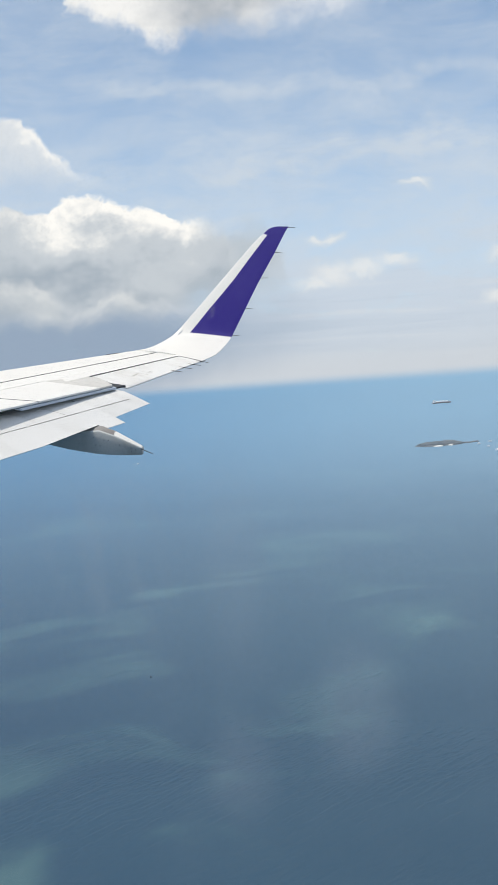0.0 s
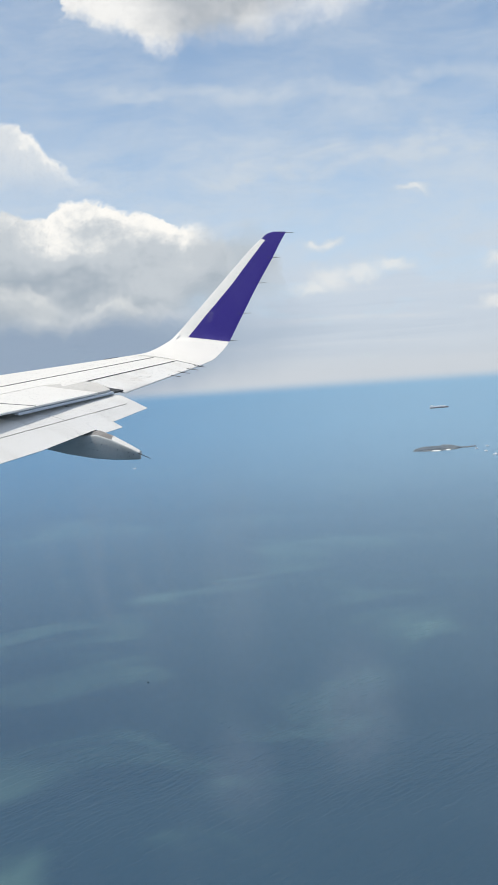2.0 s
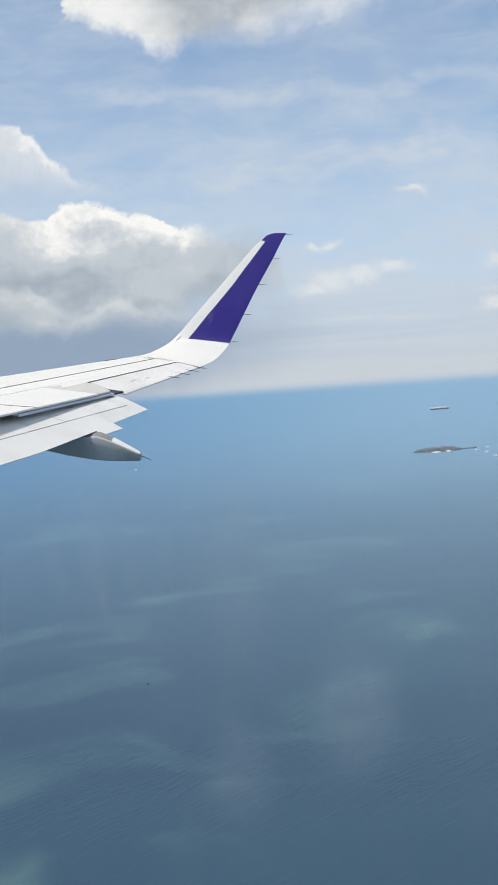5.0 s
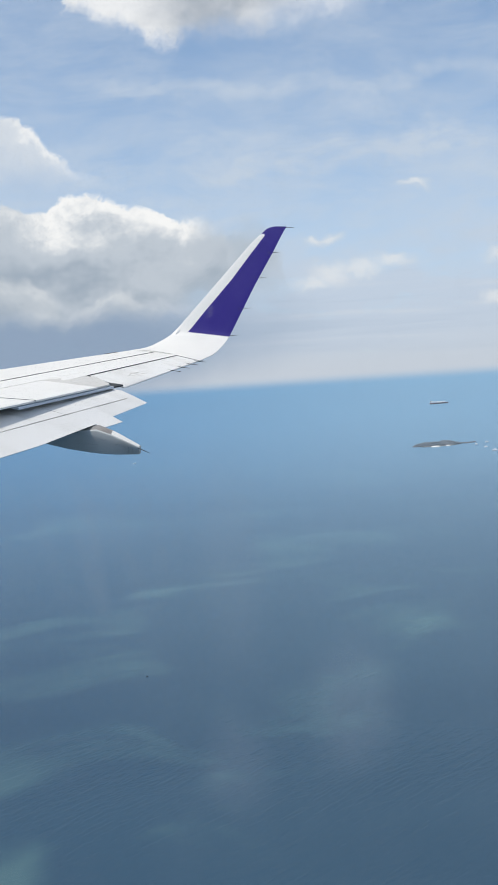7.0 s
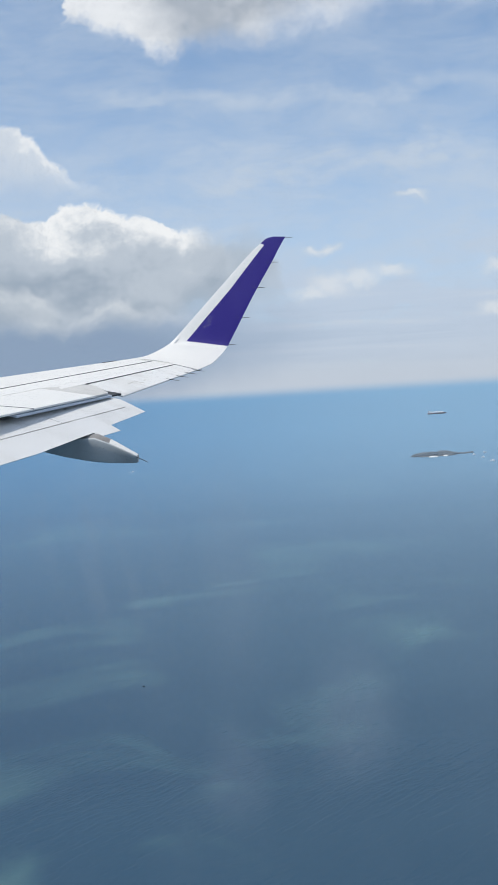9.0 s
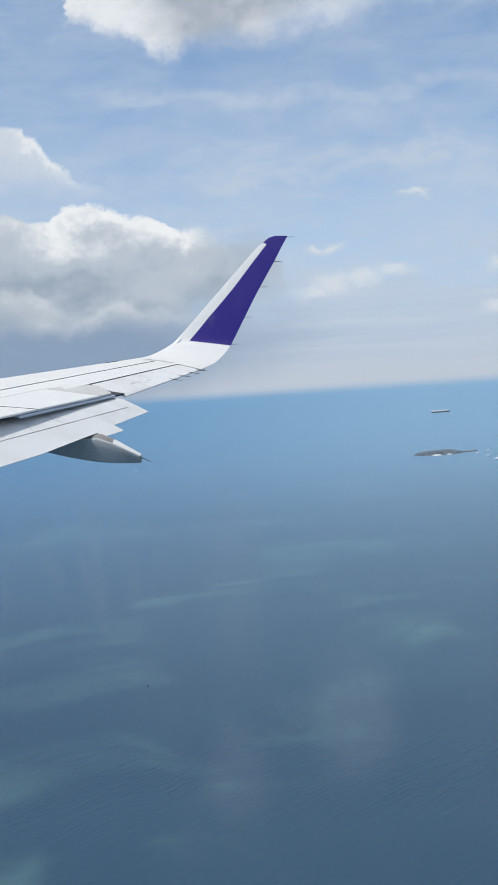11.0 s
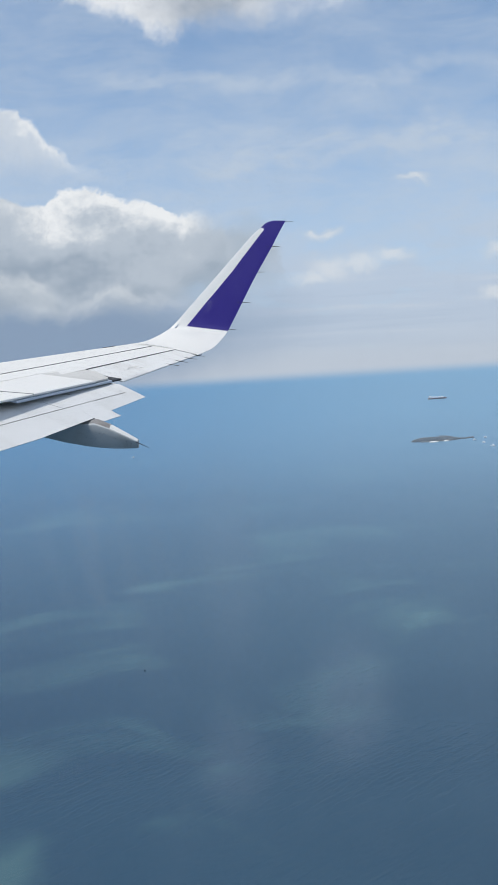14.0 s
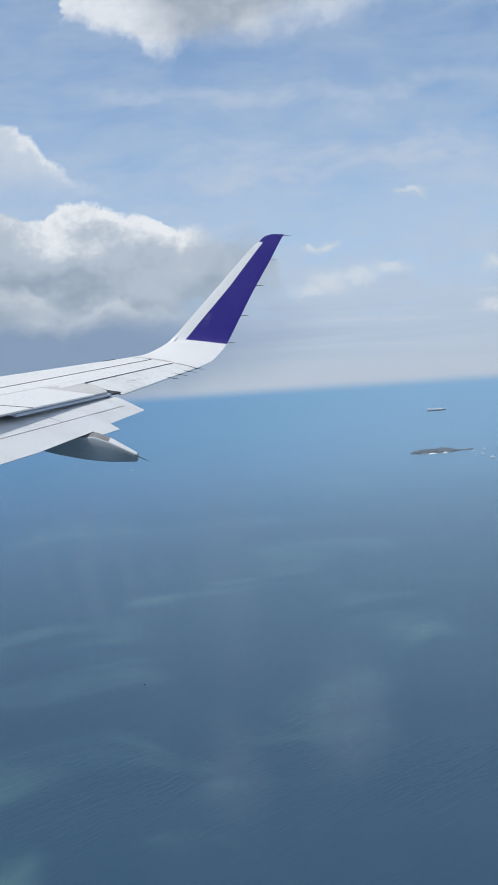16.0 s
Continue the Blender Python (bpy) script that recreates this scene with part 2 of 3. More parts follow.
def surface(name, colour, rough=0.5, metal=0.0, dirt=0.0, dirt_colour=(0.35, 0.32, 0.28), scale=1.0, bump=0.0, streaks=(1, 1, 1), spec=0.5):
    """A solid painted, metal or rubber surface with wear at two scales."""
    m, gr, out = material(name)
    p = gr.put("ShaderNodeTexCoord").outputs["Object"]
    q = gr.vec("MULTIPLY", p, streaks)
    coarse = gr.ramp(gr.noise(q, 1.1 * scale, 5, 0.6, 0.3), 0.42, 0.75)
    fine = gr.noise(q, 14 * scale, 4, 0.6)
    wear = gr.math("MULTIPLY", gr.math("MULTIPLY", coarse, fine), 2.0 * dirt, clamp=True)
    tint = gr.mix(gr.ramp(fine, 0.3, 0.7), tuple(c * 0.96 for c in colour) + (1,), tuple(colour) + (1,))
    tint = gr.mix(wear, tint, tuple(dirt_colour) + (1,))
    b = gr.put("ShaderNodeBsdfPrincipled", Base_Color=tint, Metallic=metal,
               Roughness=gr.math("ADD", rough, gr.math("MULTIPLY", fine, 0.12)))
    b.inputs["Specular IOR Level"].default_value = spec
    if bump:
        gr.set(b, "Normal", gr.put("ShaderNodeBump", Strength=bump, Distance=0.01, Height=fine).outputs[0])
    gr.tree.links.new(b.outputs[0], out.inputs[0])
    return m


WHITE = surface("white wing paint", (0.81, 0.78, 0.73), 0.38, dirt=0.10, dirt_colour=(0.5, 0.48, 0.44), scale=1.2, streaks=(0.5, 2.0, 1))
FLAPW = surface("worn white flap paint", (0.80, 0.78, 0.75), 0.45, dirt=0.30, dirt_colour=(0.42, 0.39, 0.34), scale=1.3, streaks=(0.6, 2.2, 1))
AILERONW = surface("stained white paint", (0.80, 0.78, 0.745), 0.42, dirt=0.30, dirt_colour=(0.40, 0.33, 0.26), scale=1.6, streaks=(0.7, 2.4, 1))
# the sky's blue reflection is put into the lip's base colour
LIP = surface("lip paint with sky tint", (0.50, 0.55, 0.62), 0.4, scale=2)
SEAMTAN = surface("filled seam", (0.70, 0.675, 0.63), 0.5, scale=3)
GRIME = surface("grimy seam", (0.34, 0.30, 0.26), 0.7, dirt=0.5, dirt_colour=(0.5, 0.47, 0.42), scale=6)
LENS = surface("frosted lamp lens", (0.60, 0.61, 0.62), 0.25, scale=3)
PANELGREY = surface("grey panel paint", (0.62, 0.595, 0.555), 0.5, dirt=0.25, scale=2.0)
FAIRGREY = surface("light grey fairing paint", (0.52, 0.53, 0.52), 0.58, dirt=0.35, dirt_colour=(0.22, 0.21, 0.19), scale=2.5)
PURPLE = surface("purple paint", (0.032, 0.021, 0.20), 0.34, spec=0.2, dirt=0.05, dirt_colour=(0.2, 0.18, 0.4), scale=1.5)
TOPDARK = surface("dark grey-brown paint", (0.27, 0.255, 0.24), 0.55, dirt=0.5, dirt_colour=(0.15, 0.13, 0.12), scale=3)
NEARBLACK = surface("near-black gap shade and stencil paint", (0.035, 0.037, 0.042), 0.7, scale=3)
GAPDARK = surface("dark metal and gap shade", (0.10, 0.11, 0.13), 0.5, metal=0.4, scale=3)
WICK = surface("carbon rod", (0.06, 0.06, 0.065), 0.5, scale=6)
# hull red is lightened: distance haze put into the base colour
HULLRED = surface("haze-paled rust red hull paint", (0.30, 0.22, 0.21), 0.5, dirt=0.4, scale=0.2)
HULLWHITE = surface("white hull paint", (0.84, 0.85, 0.86), 0.4, dirt=0.2, scale=0.2)


def sea_material():
    m, gr, out = material("sea water")
    p = gr.put("ShaderNodeTexCoord").outputs["Object"]
    patch = gr.noise(gr.vec("MULTIPLY", p, (0.55, 1.0, 1)), 0.0062, 5, 0.55, 0.9)
    wide = gr.noise(gr.vec("MULTIPLY", p, (0.4, 1, 1)), 0.0014, 3, 0.5, 0.4)
    deep = gr.mix(gr.ramp(wide, 0.35, 0.65), (0.017, 0.043, 0.078, 1), (0.030, 0.066, 0.104, 1))
    tint = gr.mix(gr.math("MULTIPLY", gr.ramp(patch, 0.51, 0.72), gr.ramp(wide, 0.35, 0.6, 0.2, 0.8)), deep, (0.084, 0.155, 0.160, 1))
    turned = gr.put("ShaderNodeMapping", Vector=p, Rotation=(0, 0, radians(-34))).outputs[0]
    swell = gr.noise(gr.vec("MULTIPLY", turned, (0.30, 1.0, 1)), 0.11, 3, 0.6, 0.4)
    chop = gr.noise(gr.vec("MULTIPLY", turned, (0.4, 1.0, 1)), 0.30, 4, 0.65)
    h = gr.math("ADD", gr.math("MULTIPLY", swell, 1.0), gr.math("MULTIPLY", chop, 0.5))
    bump = gr.put("ShaderNodeBump", Strength=0.9, Distance=1.1, Height=h)
    b = gr.put("ShaderNodeBsdfPrincipled", Base_Color=tint, Roughness=0.16, IOR=1.33, Normal=bump.outputs[0])
    gr.set(b, "Specular Tint", (0.40, 0.78, 1.0, 1))
    # water thins with distance, so the painted blue haze behind shows through
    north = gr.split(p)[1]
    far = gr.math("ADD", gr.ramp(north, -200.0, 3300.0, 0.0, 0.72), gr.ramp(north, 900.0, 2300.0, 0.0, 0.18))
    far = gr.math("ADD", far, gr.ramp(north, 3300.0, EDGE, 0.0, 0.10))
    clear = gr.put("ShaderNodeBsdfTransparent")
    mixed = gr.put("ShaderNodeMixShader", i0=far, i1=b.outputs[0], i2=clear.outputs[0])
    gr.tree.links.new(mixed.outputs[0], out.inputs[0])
    return m


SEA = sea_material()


# ---- mesh helpers ----
def mesh_object(name, verts, faces, mats, parent=None, label="", smooth=True, slots=None):
    me = bpy.data.meshes.new(name)
    me.from_pydata([tuple(v) for v in verts], [], faces)
    for mt in (mats if isinstance(mats, (list, tuple)) else [mats]):
        me.materials.append(mt)
    if slots is not None:
        me.polygons.foreach_set("material_index", slots)
    bm = bmesh.new()
    bm.from_mesh(me)
    bmesh.ops.recalc_face_normals(bm, faces=bm.faces)
    bm.to_mesh(me)
    bm.free()
    me.polygons.foreach_set("use_smooth", [smooth] * len(me.polygons))
    if smooth:
        me.set_sharp_from_angle(angle=radians(35))
    ob = new(name, me)
    ob.parent = parent
    if label:
        ob["label"] = label
    return ob


def loft(rings, closed=True, caps=True):
    """Verts and faces of a skin over rings of equal length."""
    n = len(rings[0])
    verts = [p for r in rings for p in r]
    faces = []
    for i in range(len(rings) - 1):
        for j in range(n if closed else n - 1):
            a, b = i * n + j, i * n + (j + 1) % n
            faces.append((a, b, b + n, a + n))
    if caps:
        faces += [tuple(range(n)), tuple(range((len(rings) - 1) * n, len(rings) * n))]
    return verts, faces


def rod(name, a, b, r0, r1, mat, parent, label=""):
    a, b = Vector(a), Vector(b)
    side = (b - a).orthogonal().normalized()
    other = (b - a).cross(side).normalized()
    rings = [[p + r * (math.cos(k * math.pi / 4) * side + math.sin(k * math.pi / 4) * other) for k in range(8)] for p, r in ((a, r0), (b, r1))]
    return mesh_object(name, *loft(rings), mat, parent, label)


# ---- the sea ----
def build_sea():
    xs = [-6000 + 600 * i for i in range(21)]
    ys = [-4000 + 453 * i for i in range(20)] + [EDGE]
    verts = [(x, y, 0) for y in ys for x in xs]
    n = len(xs)
    faces = [(r * n + c, r * n + c + 1, (r + 1) * n + c + 1, (r + 1) * n + c) for r in range(len(ys) - 1) for c in range(n - 1)]
    tagged(mesh_object("water", verts, faces, SEA), "calm blue-grey sea with pale teal patches and painted far haze", "sea", kind="structure")


build_sea()

# ---- the aircraft's wing; x aft, y outboard, z up ----
WING_POSE = (Matrix.Translation((0, 0, ALT)) @ Matrix.Rotation(radians(0.95), 4, 'Y')
             @ Matrix(((0.993002, 0.11809, -0.0016), (-0.118054, 0.992894, 0.014977), (0.003357, -0.014683, 0.999887))).to_4x4()
             @ Matrix.Translation((-12.410, -1.429, -0.387)))
wing = tagged(new("aircraft_wing"), "white airliner wing with lowered flaps and purple upswept winglet", "aircraft wing")
wing.matrix_world = WING_POSE


def lerp(a, b, t):
    return a + (b - a) * t


def x_le(y): return 0.51 * y
def x_slat(y): return 0.51 * y + 0.47 + 0.03 * (16.4 - y)
def x_spoil(y): return 8.23 + 0.287 * (y - 13.24)
def x_hinge(y): return 8.48 + 0.287 * (y - 13.24)
def x_te(y): return 9.09 + 0.24 * (y - 13.33)
def z_le(y): return -0.03 + 0.06 * (y - 13.45)
def z_slat(y): return -0.20 + 0.08 * (y - 12.84)
def z_spoil(y): return -0.145 + 0.053 * (y - 13.24)
def z_hinge(y): return -0.18 + 0.0614 * (y - 13.24)
def z_aileron(y): return -0.39 + 0.0934 * (y - 13.33)
def z_te(y): return -0.33 + 0.03 * (y - 12.41)


def upper(x, y, outer=False):
    """Height of the wing's upper skin."""
    if outer:
        line = [(x_le(y), z_le(y)), (x_slat(y), z_slat(y)), (x_spoil(y), z_spoil(y)), (x_hinge(y), z_hinge(y)), (x_te(y), z_aileron(y))]
    else:
        line = [(x_le(y), z_le(y)), (x_slat(y), z_slat(y)), (x_spoil(y), z_spoil(y)), (x_te(y), z_te(y))]
    if x <= line[0][0]:
        return line[0][1]
    for (xa, za), (xb, zb) in zip(line, line[1:]):
        if x <= xb:
            return lerp(za, zb, (x - xa) / (xb - xa))
    return line[-1][1]


def slab(y0, y1, xa, xb, zf, thick, ny=12, nx=6, lift=0.0):
    """A curved panel between two chordwise lines; its rim is eased by a few millimetres."""
    verts, faces = [], []
    ease = 0.006
    us = [0, ease / max(0.05, xb(y0) - xa(y0))] + [(i + 1) / (nx + 1) for i in range(nx)] + [1 - ease / max(0.05, xb(y0) - xa(y0)), 1]
    vs = [0, ease / (y1 - y0)] + [(i + 1) / (ny + 1) for i in range(ny)] + [1 - ease / (y1 - y0), 1]
    for iv, v in enumerate(vs):
        for iu, u in enumerate(us):
            y = lerp(y0, y1, v)
            x = lerp(xa(y), xb(y), u)
            rim = iu in (0, len(us) - 1) or iv in (0, len(vs) - 1)
            verts.append((x, y, zf(x, y) + lift - (ease if rim else 0)))
    n, m = len(us), len(vs)
    for r in range(m - 1):
        for c in range(n - 1):
            faces.append((r * n + c, r * n + c + 1, (r + 1) * n + c + 1, (r + 1) * n + c))
    rim = [c for c in range(n)] + [r * n + n - 1 for r in range(1, m)] + [(m - 1) * n + c for c in range(n - 2, -1, -1)] + [r * n for r in range(m - 2, 0, -1)]
    base = len(verts)
    for i in rim:
        x, y, z = verts[i]
        d = thick(x, y) if callable(thick) else thick
        verts.append((x, y, z - d))
    for i in range(len(rim)):
        j = (i + 1) % len(rim)
        faces.append((rim[i], rim[j], base + j, base + i))
    # underside: strips between the two long rims
    lo = {}
    for i, k in enumerate(rim):
        lo[k] = base + i
    for r in range(m - 1):
        faces.append((lo[r * n], lo[r * n + n - 1], lo[(r + 1) * n + n - 1], lo[(r + 1) * n]))
    # the two end rims have inner points, which close as fans
    faces.append(tuple(lo[c] for c in range(n)))
    faces.append(tuple(lo[(m - 1) * n + c] for c in range(n)))
    return verts, faces


def joined(*pieces):
    verts, faces = [], []
    for v, f in pieces:
        o = len(verts)
        verts += v
        faces += [tuple(i + o for i in q) for q in f]
    return verts, faces


def depth(x, y):
    return 0.05 + 0.055 * (x_te(y) - x_le(y))


up_in = lambda x, y: upper(x, y)
up_out = lambda x, y: upper(x, y, True)
mesh_object("wing_box", *joined(
    slab(1.15, 16.45, x_slat, x_spoil, up_out, depth, 30, 6),
    slab(12.47, 16.20, x_spoil, lambda y: x_hinge(y) - 0.012, up_out, lambda x, y: depth(x, y) * 0.8, 12, 2),
    slab(16.245, 16.45, x_spoil, x_te, up_out, 0.03, 2, 6)), WHITE, wing)


def build_slat():
    rings = []
    for i in range(31):
        y = lerp(1.15, 16.45, i / 30)
        xs, xl, zs, zl = x_slat(y) - 0.02, x_le(y), upper(x_slat(y) - 0.02, y), z_le(y)
        rings.append([(xs, y, zs), (lerp(xs, xl, 0.35), y, lerp(zs, zl, 0.42)), (lerp(xs, xl, 0.65), y, lerp(zs, zl, 0.76)),
                      (lerp(xs, xl, 0.85), y, lerp(zs, zl, 0.95)), (xl + 0.02, y, zl), (xl - 0.02, y, zl - 0.015), (xl - 0.045, y, zl - 0.045),
                      (xl - 0.045, y, zl - 0.08), (xl - 0.01, y, zl - 0.12), (xl + 0.2, y, zl - 0.2), (xs, y, zs - 0.2)])
    mesh_object("slat", *loft(rings), WHITE, wing)


build_slat()
mesh_object("aileron", *slab(13.26, 16.225, lambda y: x_hinge(y) + 0.012, x_te, up_out, lambda x, y: 0.012 + 0.09 * (x_te(y) - x), 14, 4), AILERONW, wing, "slightly drooped white aileron with faint stains")
aileron = bpy.data.objects["aileron"]
mesh_object("fixed_panel", *slab(12.47, 13.235, lambda y: x_spoil(y) + 0.27 * (y - 12.47), lambda y: x_te(y) - 0.01 - 1.1 * max(0.0, y - 12.86), up_in, 0.02, 8, 6, 0.002), PANELGREY, wing, "grey fixed panel")
for ya, yb in ((10.93, 12.455), (9.35, 10.915), (7.77, 9.335)):
    mesh_object("spoiler", *slab(ya, yb, lambda y: x_spoil(y) + 0.012, x_te, up_in, lambda x, y: 0.02 + 0.03 * (x_te(y) - x), 8, 5, 0.004), WHITE, wing, "closed white spoiler panel")
mesh_object("trailing_edge_shroud", *slab(10.55, 12.90, lambda y: x_te(y) - 0.25, lambda y: x_te(y) + 0.012, lambda x, y: z_te(y) - 0.034 - 0.25 * (x - x_te(y)), 0.026, 10, 2), LIP, wing, "blue-grey shroud lip under the spoilers")
# near-black sheet in the opening: its shade is put into the colour
mesh_object("bay_shade", *slab(12.80, 13.25, lambda y: x_hinge(y) + 0.1, lambda y: x_te(y) - 0.02, lambda x, y: up_in(x, y) - 0.05, 0.02, 2, 2), NEARBLACK, wing, "dark bay beside the aileron")
# cove wall coloured dark, for the shade inside the recess
mesh_object("cove_wall", *slab(6.5, 13.2, lambda y: x_spoil(y) + 0.02, lambda y: x_spoil(y) + 0.06, lambda x, y: z_te(y) - 0.09, 0.4, 10, 1), GAPDARK, wing, "dark flap cove")


def strip(name, pts, w, mat, parent, lift=0.003, label=""):
    """A narrow flat strip laid along points."""
    verts, faces = [], []
    for i, p in enumerate(pts):
        d = (pts[min(i + 1, len(pts) - 1)] - pts[max(i - 1, 0)]).normalized()
        s = Vector((d.y, -d.x, 0)).normalized() * w / 2
        for q, z in ((p - s, lift), (p + s, lift), (p + s, -0.004), (p - s, -0.004)):
            verts.append(q + Vector((0, 0, z)))
    n = len(pts)
    for i in range(n - 1):
        for j in range(4):
            a, b = 4 * i + j, 4 * i + (j + 1) % 4
            faces.append((a, b, b + 4, a + 4))
    faces += [(0, 1, 2, 3), tuple(4 * (n - 1) + j for j in range(4))]
    return mesh_object(name, verts, faces, mat, parent, label, smooth=False)


def along(y0, y1, xf, outer=True, n=14):
    return [Vector((xf(y), y, upper(xf(y), y, outer))) for y in (lerp(y0, y1, i / n) for i in range(n + 1))]


# near-black strips stand for the shade in the panel gaps
strip("panel_line", along(6.0, 16.40, lambda y: x_slat(y) - 0.01), 0.034, NEARBLACK, wing, 0.004)
strip("panel_line", along(13.25, 16.22, lambda y: x_hinge(y)), 0.034, NEARBLACK, wing, 0.004)
strip("panel_line", along(7.0, 12.46, lambda y: x_spoil(y) + 0.005, False), 0.012, PANELGREY, wing, 0.005)
strip("panel_line", [Vector((x, 10.922, upper(x, 10.922) + 0.002)) for x in (lerp(x_spoil(10.92), x_te(10.92), i / 6) for i in range(7))], 0.022, NEARBLACK, wing, 0.005)
strip("panel_line", [Vector((x, 16.235, upper(x, 16.235, True))) for x in (lerp(x_hinge(16.235), x_te(16.235), i / 4) for i in range(5))], 0.018, NEARBLACK, wing, 0.004)


# flap: lowered behind the trailing edge, longer inboard of the track
def flap_piece(y0, y1, ext, ny, cut_at=lambda y: 0.0):
    a = 9.5 - 0.3 * 12.97
    rings = []
    for i in range(ny + 1):
        y = lerp(y0, y1, i / ny)
        te = a + 0.3 * y
        zv, zc = -0.381 + 0.0465 * (y - 13.03), -0.528 + 0.047 * (y - 12.97)
        zt = -0.63 + 0.1 * (y - 12.99) if ext == 0 else -0.825 + 0.045 * (y - 11.5)
        cut = cut_at(y)
        zt, far = lerp(zt, zc, cut / 0.38), ext - cut
        rings.append([(te - 1.0, y, zv - 0.10), (te - 0.97, y, zv - 0.03), (te - 0.85, y, zv + 0.015), (te - 0.62, y, zv), (te - 0.4, y, lerp(zv, zc, 0.5) + 0.03),
                      (te - 0.2, y, zc), (te + far - 0.02, y, zt + 0.004), (te + far, y, zt - 0.006), (te + far - 0.02, y, zt - 0.016),
                      (te - 0.3, y, zc - 0.13), (te - 0.7, y, zv - 0.2), (te - 0.95, y, zv - 0.16)])
    return loft(rings)


flap = mesh_object("flap", *joined(flap_piece(11.95, 12.97, 0.0, 6), flap_piece(11.46, 11.95, 0.18, 4),
                   flap_piece(6.5, 11.46, 0.18, 12, lambda y: 0.03 + 0.065 * max(0.0, min(1.0, (y - 10.2) / 1.2)))), FLAPW, wing, "lowered flap with worn, stained paint")


def flap_top(y, off):
    a = 9.5 - 0.3 * 12.97
    te = a + 0.3 * y
    zv, zc = -0.381 + 0.0465 * (y - 13.03), -0.528 + 0.047 * (y - 12.97)
    if off < -0.4:
        return Vector((te + off, y, lerp(zv, lerp(zv, zc, 0.5) + 0.03, (off + 0.62) / 0.22)))
    return Vector((te + off, y, lerp(lerp(zv, zc, 0.5) + 0.03, zc, (off + 0.4) / 0.2)))


for dy, off in ((0.0, -0.52), (0.055, -0.50)):
    strip("stencil", [flap_top(11.74 + dy, off), flap_top(11.77 + dy, off + 0.03)], 0.016, NEARBLACK, flap, 0.003)
strip("panel_line", [Vector((x_le(y) + 0.02, y, z_le(y) + 0.002)) for y in (15.70, 15.8, 15.9, 16.02)], 0.022, NEARBLACK, wing, 0.006)
strip("seam", [Vector((x, y, upper(x, y, True))) for x, y in ((lerp(x_slat(16.42), x_le(16.25), i / 5), lerp(16.42, 16.25, i / 5)) for i in range(6))], 0.008, PANELGREY, wing, 0.006)
seam_at = 8.0
while seam_at < 12.75:
    end = min(12.8, seam_at + random.uniform(0.18, 0.6))
    strip("seam", [flap_top(lerp(seam_at, end, i / 3), -0.2) for i in range(4)], random.uniform(0.006, 0.012), GRIME, flap)
    seam_at = end + random.uniform(0.006, 0.03)
strip("seam", [flap_top(11.25 - 0.05 * i, lerp(-0.2, -0.6, i / 4)) for i in range(5)], 0.008, PANELGREY, flap)


# winglet: (leading edge), (trailing edge) from root to tip, and where the purple begins
STATIONS = [((8.39, 16.45, 0.15), (9.744, 16.45, -0.13), 0.25),
            ((8.572, 16.8, 0.179), (9.88, 16.65, -0.075), 0.25),
            ((8.733, 17.05, 0.247), (10.012, 16.85, -0.009), 0.25),
            ((8.933, 17.28, 0.364), (10.155, 17.15, 0.151), 0.25),
            ((9.099, 17.41, 0.498), (10.268, 17.36, 0.319), 0.24),
            ((9.532, 17.551, 0.954), (10.505, 17.492, 0.757), 0.25),
            ((10.153, 17.751, 1.619), (10.844, 17.684, 1.396), 0.30),
            ((10.776, 17.951, 2.286), (11.221, 17.876, 2.037), 0.27),
            ((11.0, 18.009, 2.479), (11.387, 17.968, 2.343), 0.22),
            ((11.125, 18.039, 2.581), (11.475, 18.014, 2.496), 0.22),
            ((11.272, 18.051, 2.62), (11.539, 18.045, 2.601), 0.22)]
CHORD = (0.0, 0.02, 0.07, 0.16, None, 0.45, 0.62, 0.8, 0.93, 1.0)


def spline(p0, p1, p2, p3, t):
    return 0.5 * (2 * p1 + (p2 - p0) * t + (2 * p0 - 5 * p1 + 4 * p2 - p3) * t * t + (3 * p1 - p0 - 3 * p2 + p3) * t ** 3)


def winglet_row(s):
    i = min(int(s), len(STATIONS) - 2)
    t = s - i
    pick = [STATIONS[max(0, min(len(STATIONS) - 1, i + k))] for k in (-1, 0, 1, 2)]
    le, te = (spline(*[Vector(p[e]) for p in pick], t) for e in (0, 1))
    return le, te, lerp(pick[1][2], pick[2][2], t)


def build_winglet():
    steps = [i / 4 for i in range(4 * (len(STATIONS) - 1) + 1)]
    rings, n = [], len(CHORD)
    for s in steps:
        le, te, edge = winglet_row(s)
        a, b = winglet_row(max(0, s - 0.2)), winglet_row(min(len(STATIONS) - 1, s + 0.2))
        along = (b[0] + b[1] - a[0] - a[1]).normalized()
        out = (te - le).cross(along).normalized()
        if out.y < 0 or (abs(out.y) < 0.3 and out.z > 0):
            out = -out
        c = (te - le).length
        flat = max(0.0, 1 - s / 3)
        inner, outer = [], []
        for v in CHORD:
            v = edge if v is None else v
            fat = 0.30 * math.sqrt(v) * (1 - v) * c * 0.22 + 0.004
            p = lerp(le, te, v)
            inner.append(p - out * (fat * 0.35 + 0.05 * flat * math.sin(math.pi * v)))
            outer.append(p + out * fat)
        rings.append(inner + outer[::-1])
    verts, faces = loft(rings)
    slots, m = [], 2 * n
    for i in range(len(rings) - 1):
        s = (steps[i] + steps[i + 1]) / 2
        for j in range(m):
            k = j if j < n - 1 else (None if j == n - 1 else m - 2 - j)
            front = k is not None and 0 <= k < 4 or j == m - 1
            slots.append(1 if (s > 4 and not front) or s > 8 else 0)
    slots += [0, 1]
    return mesh_object("winglet", verts, faces, [WHITE, PURPLE], wing, "upswept winglet, purple with a white leading edge", slots=slots)


